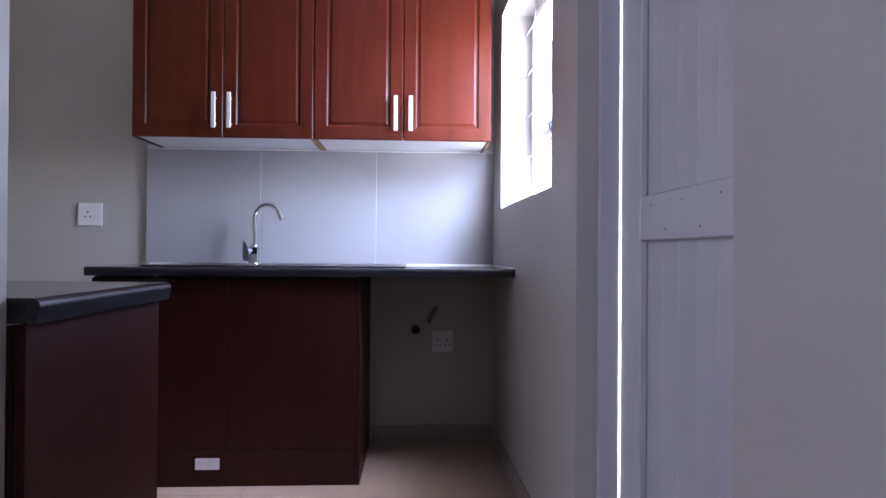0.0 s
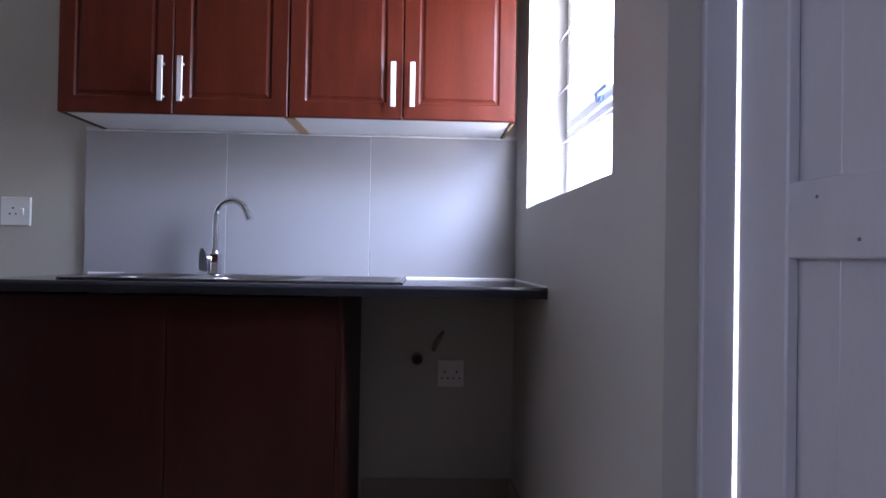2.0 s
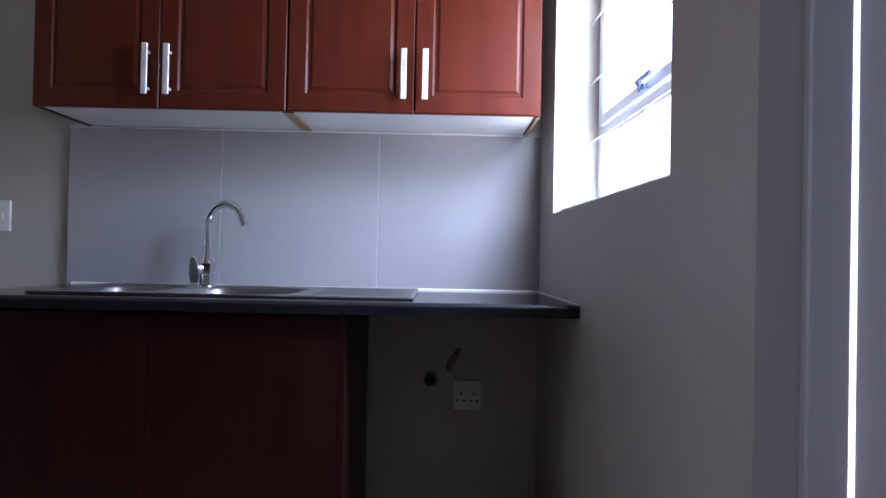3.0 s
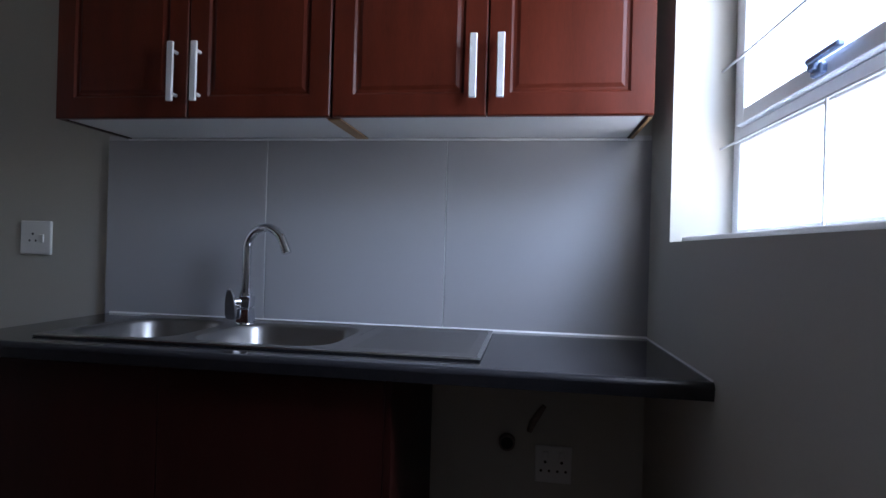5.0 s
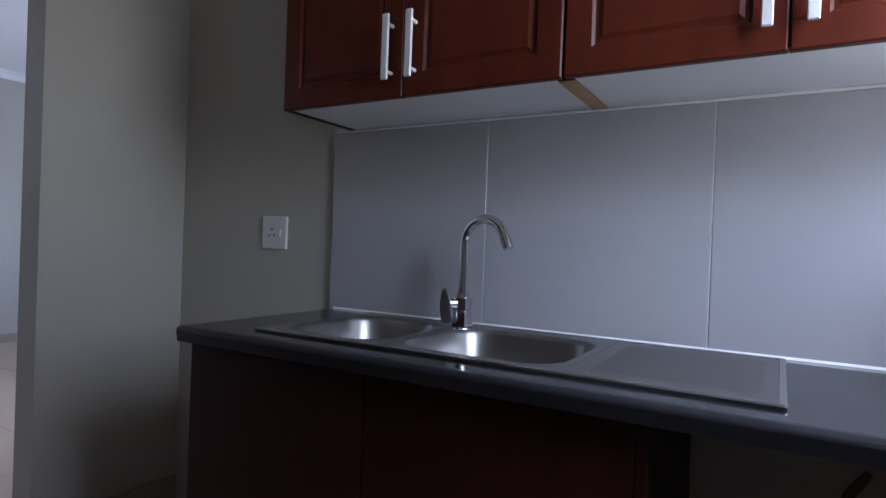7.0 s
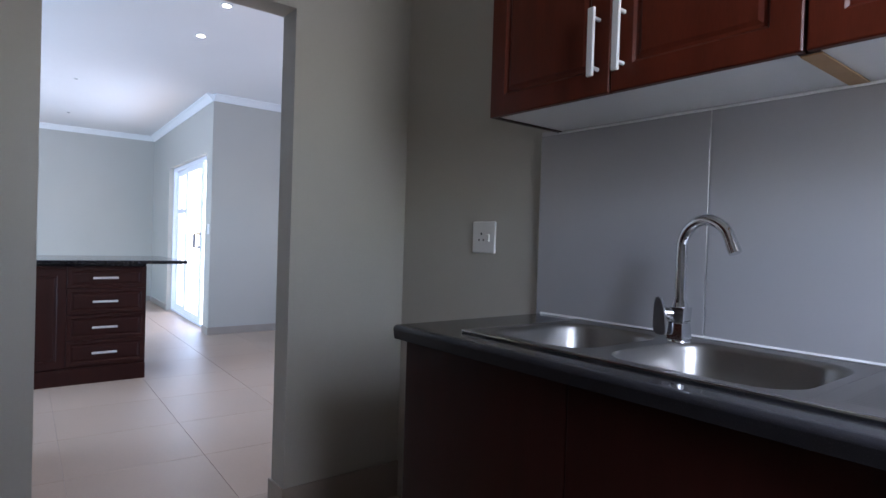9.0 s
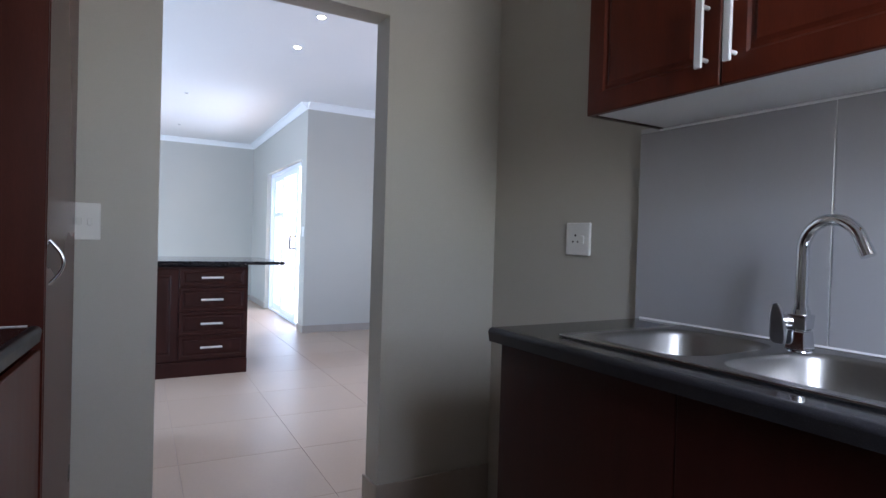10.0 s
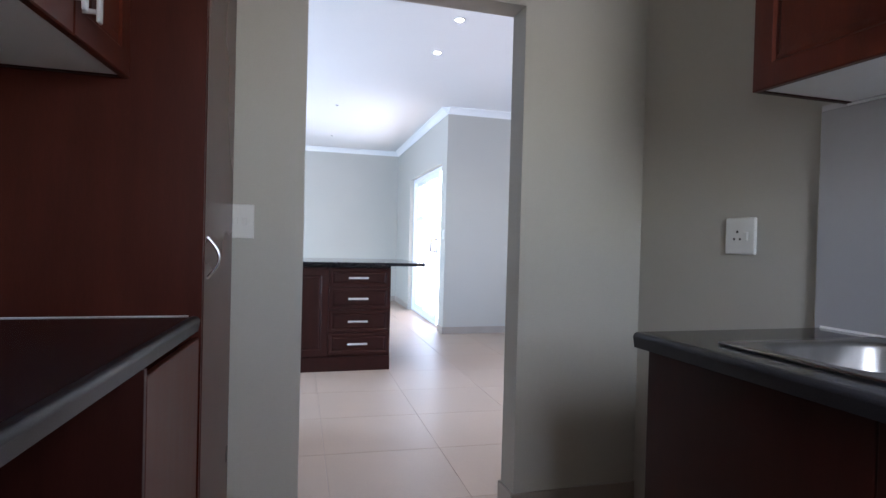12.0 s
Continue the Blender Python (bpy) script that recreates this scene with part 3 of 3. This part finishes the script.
def tap():
    tx, ty, z = -0.930, 2.715, ZT + 0.006
    t = thing("kitchen_tap", (tx, ty, z), "chrome swan-neck mixer tap with a side lever", "tap")
    o = t.location
    body = bmesh.new()
    tube(body, [(tx, ty, z), (tx, ty, z + 0.003)], [0.0275, 0.0265], 24)
    for za, zb, ha, hb in ((0.003, 0.046, 0.0225, 0.0190), (0.048, 0.083, 0.0195, 0.0215)):
        blk = box(bmesh.new(), -1, 1, -1, 1, 0, 1)
        for v in blk.verts:
            h = hb if v.co.z > 0.5 else ha
            v.co = (tx + v.co.x * h, ty + v.co.y * h, z + (zb if v.co.z > 0.5 else za))
        bmesh.ops.bevel(blk, geom=list(blk.edges), offset=0.0025, segments=2, profile=0.5, affect="EDGES")
        me = bpy.data.meshes.new("block")
        blk.to_mesh(me)
        blk.free()
        body.from_mesh(me)
        bpy.data.meshes.remove(me)
    tube(body, [(tx, ty, z + 0.045), (tx, ty, z + 0.049)], 0.0165, 20)
    tube(body, [(tx, ty, z + 0.081), (tx, ty, z + 0.094)], [0.0195, 0.0185], 24)
    tube(body, [(tx, ty, z + 0.0935), (tx, ty, z + 0.102)], 0.0158, 24)
    part("body", shifted(body, o), CHROME, t)
    pts = [(tx, ty, z + 0.085), (tx, ty, z + 0.14), (tx, ty, z + 0.20)]
    sx, sy = 0.98, -0.20
    R = 0.067
    pts += [(tx + (R + u) * sx, ty + (R + u) * sy, z + 0.226 + w) for u, w in arc(0, 0, R, 180, 20, 16)]
    last = Vector(pts[-1])
    way = (Vector(pts[-1]) - Vector(pts[-2])).normalized()
    pts.append(tuple(last + way * 0.020))
    part("spout", shifted(tube(bmesh.new(), pts, 0.0132, 18), o), CHROME, t)
    part("aerator", shifted(tube(bmesh.new(), [last + way * 0.010, last + way * 0.034], 0.0141, 18), o), CHROME, t)
    lev = bmesh.new()
    tube(lev, [(tx - 0.012, ty - 0.006, z + 0.066), (tx - 0.032, ty - 0.030, z + 0.066)], 0.016, 16)
    part("cartridge", shifted(lev, o), CHROME, t)
    lev = bmesh.new()
    outline = []
    for k in range(28):
        a = 2 * math.pi * k / 28
        up = math.sin(a)
        half = 0.0170 - 0.0062 * up
        co = math.cos(a)
        outline.append((tx - 0.032 - 0.004 * up + half * math.copysign(abs(co) ** 0.55, co), z + 0.060 + 0.046 * math.copysign(abs(up) ** 0.75, up)))
    prism(lev, outline, "y", ty - 0.040, ty - 0.030)
    bmesh.ops.bevel(lev, geom=[e for e in lev.edges if abs(e.verts[0].co.y - e.verts[1].co.y) < 1e-5], offset=0.003, segments=2, profile=0.5, affect="EDGES")
    part("lever", shifted(lev, o), SATIN, t, "chrome paddle lever with its dark reflection put into the colour")
    t.scale = (0.975, 0.975, 0.975)
    return t


tap()

# ---- electrical plates ----


def pin_holes(s, o, pts, y):
    for x, z, w, h in pts:
        part("pin_hole", shifted(tube(bmesh.new(), [(x, y + 0.001, z), (x, y - 0.0006, z)], w / 2, 10), o), DARK, s)


def single_socket():
    x0, x1, z0, z1, y = -1.840, -1.721, 1.086, 1.202, YB
    s = thing("wall_socket", ((x0 + x1) / 2, y, (z0 + z1) / 2), "white square single switched socket plate", "socket")
    o = s.location
    part("plate", shifted(boxes((x0, x1, y - 0.011, y - 0.0002, z0, z1), bevel=0.004, segments=2), o), PLASTIC, s)
    cx, cz = x0 + 0.050, z0 + 0.058
    pin_holes(s, o, [(cx, cz + 0.013, 0.009, 0.010), (cx - 0.012, cz - 0.010, 0.008, 0.008), (cx + 0.012, cz - 0.010, 0.008, 0.008)], y - 0.011)
    part("rocker", shifted(boxes((x1 - 0.040, x1 - 0.024, y - 0.016, y - 0.0105, cz - 0.016, cz + 0.012), bevel=0.002), o), PLASTIC, s)


def double_socket():
    x0, x1, z0, z1, y = -0.066, 0.042, 0.459, 0.569, YN + 0.008
    s = thing("wall_socket", ((x0 + x1) / 2, y, (z0 + z1) / 2), "white square double socket plate under the worktop", "socket")
    o = s.location
    part("plate", shifted(boxes((x0, x1, y - 0.011, y - 0.0002, z0, z1), bevel=0.004, segments=2), o), PLASTIC, s)
    pts = []
    for cx in (x0 + 0.030, x1 - 0.030):
        pts += [(cx, z0 + 0.062, 0.009, 0.010), (cx - 0.012, z0 + 0.036, 0.008, 0.008), (cx + 0.012, z0 + 0.036, 0.008, 0.008)]
    pin_holes(s, o, pts, y - 0.011)
    for cx in (x0 + 0.030, x1 - 0.030):
        part("rocker", shifted(boxes((cx - 0.009, cx + 0.009, y - 0.015, y - 0.0105, z1 - 0.038, z1 - 0.016), bevel=0.002), o), PLASTIC, s)


def light_switch():
    y0, y1, z0, z1, x = 1.290, 1.388, 1.095, 1.207, XW
    s = thing("light_switch", (x, (y0 + y1) / 2, (z0 + z1) / 2), "white two-lever light switch plate", "light switch")
    o = s.location
    part("plate", shifted(boxes((x + 0.0002, x + 0.010, y0, y1, z0, z1), bevel=0.003, segments=2), o), PLASTIC, s)
    for y in (y0 + 0.041, y0 + 0.069):
        part("rocker", shifted(boxes((x + 0.0098, x + 0.014, y - 0.007, y + 0.007, 1.138, 1.162), bevel=0.002), o), PLASTIC, s)


single_socket(), double_socket(), light_switch()

# waste hole and chase under the worktop
pipe = thing("waste_pipe", (-0.150, YN + 0.008, 0.572), "dark open waste pipe stub in the wall", "pipe")
part("collar", shifted(tube(bmesh.new(), [(-0.150, YN + 0.0078, 0.572), (-0.150, YN - 0.016, 0.572)], 0.024, 20), pipe.location), STAIN, pipe)
part("opening", shifted(tube(bmesh.new(), [(-0.150, YN - 0.0158, 0.572), (-0.150, YN - 0.0172, 0.572)], 0.018, 20), pipe.location), DARK, pipe)
bm = bmesh.new()
tube(bm, [(-0.085, YN + 0.004, 0.605), (-0.076, YN + 0.003, 0.632), (-0.056, YN + 0.003, 0.665), (-0.042, YN + 0.004, 0.685)], [0.008, 0.011, 0.010, 0.007], 10)
tagged(new("conduit_stub", mesh_of("conduit_stub", bm, STAIN)), "short grey conduit stub leaving the wall", "conduit")

# ---- short south counter and tall cupboard ----
TX0, TX1 = XW + 0.012, -1.855


def south_counter():
    x0, x1, yf, yb = TX1 + 0.001, -0.677, 1.160, YS + 0.001

    def splay(bm):
        """The front runs slightly out of square with the wall behind."""
        for v in bm.verts:
            if v.co.y > yf - 0.05:
                v.co.y += 0.100 * (x1 - v.co.x)
        return bm
    w = thing("worktop", ((x0 + x1) / 2, yb, 0.864), "short black speckled laminate worktop with rolled edge", "worktop", "worktops")
    part("front_edge", shifted(splay(prism(bmesh.new(), nosing(yf, yf - 0.020, 0.864, ZT, -1), "x", x0, x1 - 0.012)), w.location), EDGE, w)
    part("top", shifted(splay(boxes((x0, x1 - 0.012, yb, yf - 0.0201, 0.864, ZT))), w.location), STONE, w)
    part("end_edge", shifted(prism(bmesh.new(), nosing(x1, x1 - 0.0121, 0.864, ZT, -1), "y", yb, yf - 0.006), w.location), EDGE, w)
    c = thing("base_cabinet", ((x0 + x1) / 2, yb + 0.25, 0), "dark cherry base cabinet with an open bay", "base cabinet")
    o = c.location
    yf2 = yf - 0.018
    part("end_panel", shifted(boxes((x1 - 0.036, x1 - 0.020, yb + 0.001, yf2, 0, 0.862), bevel=0.001), o), CARCASS, c)
    part("divider", shifted(splay(boxes((-1.441, -1.425, yb + 0.001, yf2 + 0.016, 0, 0.862), bevel=0.001)), o), CARCASS, c)
    part("back", shifted(boxes((x0, x1 - 0.037, yb + 0.001, yb + 0.008, 0.02, 0.862)), o), CARCASS, c)
    part("plinth", shifted(splay(boxes((x0, -1.442, yf2 - 0.06, yf2 - 0.045, 0, 0.15))), o), CARCASS, c)
    part("door", shifted(splay(boxes((x0 + 0.002, -1.4425, yf2, yf2 + 0.016, 0.150, 0.846), bevel=0.002)), o), CHERRY, c)
    part("upstand_bead", shifted(boxes((x0, x0 + 0.0025, yb, yf + 0.09, ZT + 0.0004, ZT + 0.0022)), o), SEALANT, c, "pale sealant bead")
    return c


south_counter()


def tall_cupboard():
    yf, yb = 1.262, YS + 0.001
    c = thing("tall_cupboard", ((TX0 + TX1) / 2, yb + 0.25, 0), "tall dark cherry larder cupboard with a bow handle", "cupboard")
    o = c.location

    def splay(bm):
        for v in bm.verts:
            if v.co.y > yf - 0.05:
                v.co.y += 0.095 * (TX1 - v.co.x)
        return bm
    part("carcass", shifted(splay(boxes((TX0, TX1 - 0.0165, yb, yf - 0.001, 0, 2.26), bevel=0.001)), o), CARCASS, c)
    part("side_panel", shifted(boxes((TX1 - 0.016, TX1, yb, yf + 0.018, 0, 2.26), bevel=0.001), o), SIDE, c)
    d = part("door", shifted(splay(boxes((TX0 + 0.001, TX1 - 0.018, yf, yf + 0.018, 0.12, 2.255), bevel=0.002)), o), GLOSSY, c, "glossy dark cherry door")
    hx = TX1 - 0.060
    pts = [(hx, yf + 0.022 + 0.030 * math.sin(math.pi * k / 12), 0.990 + 0.108 * k / 12) for k in range(13)]
    part("handle", shifted(tube(bmesh.new(), pts, 0.0040, 10), o), CHROME, d, "chrome bow handle")
    return c


tall_cupboard()

# ---- living room ----
IX, IY1 = -5.11, 2.424


def island():
    x0, x1, y0, y1 = IX - 0.60, IX, 0.55, IY1
    c = thing("kitchen_island", ((x0 + x1) / 2, (y0 + y1) / 2, 0), "dark cherry kitchen island with a stack of four drawers", "kitchen island")
    o = c.location
    part("carcass", shifted(boxes((x0, x1 - 0.019, y0, y1, 0, 0.860), bevel=0.001), o), CARCASS, c)
    part("plinth", shifted(boxes((x1 - 0.018, x1 - 0.006, y0, y1, 0, 0.118)), o), CARCASS, c)

    def front(name, a, b, z0, z1):
        bm = panel_door(a, b, z0, z1, 0, rail=0.030 if name == "drawer" else 0.06)
        bmesh.ops.transform(bm, matrix=Matrix(((0, -1, 0, x1), (1, 0, 0, 0), (0, 0, 1, 0), (0, 0, 0, 1))), verts=bm.verts)
        return part(name, shifted(bm, o), CARCASS, c)
    zs = [0.135, 0.320, 0.509, 0.698, 0.855]
    for z0, z1 in zip(zs, zs[1:]):
        d = front("drawer", 1.905, y1 - 0.012, z0 + 0.0015, z1 - 0.0015)
        ym = (1.905 + y1 - 0.012) / 2 - 0.014
        flat_handle(d, o, x1, ym - 0.082, ym + 0.082, (z0 + z1) / 2)
    for a, b in ((1.46, 1.902), (1.02, 1.457), (0.58, 1.017)):
        front("door", a, b, 0.1265, 0.8485)
    return c


island()
top = thing("worktop", (IX - 0.4, 1.58, 0.861), "black granite worktop overhanging the kitchen island", "worktop", "worktops")
part("slab", shifted(boxes((IX - 0.90, IX + 0.03, 0.50, 2.710, 0.8785, 0.906), bevel=0.006, segments=2), top.location), STONE, top)
part("edge_band", shifted(boxes((IX - 0.59, IX - 0.005, 0.56, IY1 - 0.005, 0.861, 0.878), bevel=0.002), top.location), STONE, top)


def slant_boxes(*dims, bevel=0.0):
    return slant(boxes(*dims, bevel=bevel))


def sliding_door():
    d = thing("door_2", ((SLX0 + SLX1) / 2, FYN + 0.10, 0), "white framed glass sliding door standing partly open", "sliding door", "", "structure")
    o = d.location
    y0, y1 = FYN + 0.06, FYN + 0.14
    part("frame", shifted(slant_boxes((SLX0, SLX0 + 0.05, y0, y1, 0, SLZ), (SLX1 - 0.05, SLX1, y0, y1, 0, SLZ), (SLX0 + 0.05, SLX1 - 0.05, y0, y1, SLZ - 0.05, SLZ), (SLX0 + 0.05, SLX1 - 0.05, y0, y1, 0.001, 0.03), bevel=0.003), o), ALU, d)
    for a, b, y, w in ((SLX0 + 0.05, -8.42, FYN + 0.105, 0.085), (-8.46, -7.52, FYN + 0.065, 0.095)):
        leaf = part("leaf", shifted(slant_boxes((a, a + w, y, y + 0.03, 0.031, SLZ - 0.052), (b - w, b, y, y + 0.03, 0.031, SLZ - 0.052), (a + w, b - w, y, y + 0.03, 0.031, 0.11), (a + w, b - w, y, y + 0.03, SLZ - 0.12, SLZ - 0.052), bevel=0.003), o), ALU, d)
        g = part("pane", shifted(slant_boxes((a + w, b - w, y + 0.012, y + 0.018, 0.11, SLZ - 0.12)), o), GLASS, leaf, "clear glass pane")
        g.visible_shadow = False
        if y > FYN + 0.1:
            part("transom", shifted(slant_boxes((a + w, b - w, y - 0.002, y + 0.032, 1.40, 1.46), bevel=0.002), o), ALU, leaf)
            for z in (1.30, 0.90):
                part("latch", shifted(slant_boxes((b - w - 0.02, b - w + 0.03, y - 0.016, y - 0.0005, z, z + 0.07), bevel=0.003), o), SATIN, leaf, "small grey latch")
    h = bmesh.new()
    hx, y = -7.58, FYN + 0.064
    tube(h, [(hx, y, 0.96), (hx - 0.02, y - 0.065, 0.96), (hx - 0.02, y - 0.065, 1.12), (hx, y, 1.12)], 0.014, 10)
    part("handle", shifted(slant(h), o), DARK, d, "black pull handle")
    return d


sliding_door()
bm = slant_boxes((STEPX - 0.11, STEPX - 0.04, FYN - 0.010, FYN - 0.0002, 1.12, 1.235), bevel=0.003)
tagged(new("light_switch", mesh_of("light_switch", bm, PLASTIC)), "small white light switch by the sliding door", "light switch")


def downlight(x, y, lit=True):
    l = thing("downlight", (x, y, HT), "glowing recessed ceiling downlight with a pale ring" if lit else "small unlit recessed ceiling downlight with a pale ring", "downlight", "ceiling downlights")
    r = 1.0 if lit else 0.62
    part("ring", tube(bmesh.new(), [(0, 0, -0.0004), (0, 0, -0.006)], [0.041 * r, 0.037 * r], 24), PLASTIC, l)
    part("bulb", tube(bmesh.new(), [(0, 0, -0.0062), (0, 0, -0.009)], [0.026 * r, 0.022 * r], 20), LAMP if lit else SATIN, l, "glowing lamp" if lit else "")
    if not lit:
        return
    spot = new("downlight_beam", bpy.data.lights.new("downlight_beam", "SPOT"))
    spot.data.energy, spot.data.color, spot.data.spot_size, spot.data.spot_blend = 1.2, (1.0, 0.72, 0.45), radians(75), 0.7
    spot.data.shadow_soft_size = 0.03
    spot.location = (x, y, HT - 0.02)


for x, y, lit in ((-4.215, 2.687, True), (-4.96, 2.733, True), (-7.22, 2.155, False), (-9.30, 2.30, False)):
    downlight(x, y, lit)

# ---- wall tiles ----
splash = setting("wall_tiles", boxes((-1.500, XE, YN + 0.001, YN + 0.0078, ZT - 0.03, CZ + 0.009)), JOINT, "grey square wall tiles behind the sink", "tiles")
for a, b in ((-1.499, -0.9375), (-0.9345, -0.3565), (-0.3535, XE - 0.002)):
    bm = boxes((a, b, YN - 0.001, YN + 0.0012, ZT - 0.028, CZ - 0.006), bevel=0.001)
    part("tile", bm, SPLASH, splash)

# ---- floor tiles ----
slab = setting("floor", boxes((FX - 0.2, 0.56, -2.7, 5.6, -0.12, -0.003)), GROUT, "cream porcelain floor tiles with thin joints", "floor")
TS = 0.60
tile_mesh = mesh_of("floor_tile", boxes((0.0010, TS - 0.0010, 0.0010, TS - 0.0010, -0.006, 0.0), bevel=0.0006), FLOOR)
JX, JY, TURN = -3.840, 2.352, -0.045
for i in range(-12, 8):
    for k in range(-9, 7):
        x, y = JX + (i * math.cos(TURN) - k * math.sin(TURN)) * TS, JY + (i * math.sin(TURN) + k * math.cos(TURN)) * TS
        if x > XE or y > 5.4 or x < FX - 0.3 or y < -3.1:
            continue
        t = new("floor_tile", tile_mesh)
        t.location, t.rotation_euler = (x, y, 0), (0, 0, TURN)
        t.parent = slab
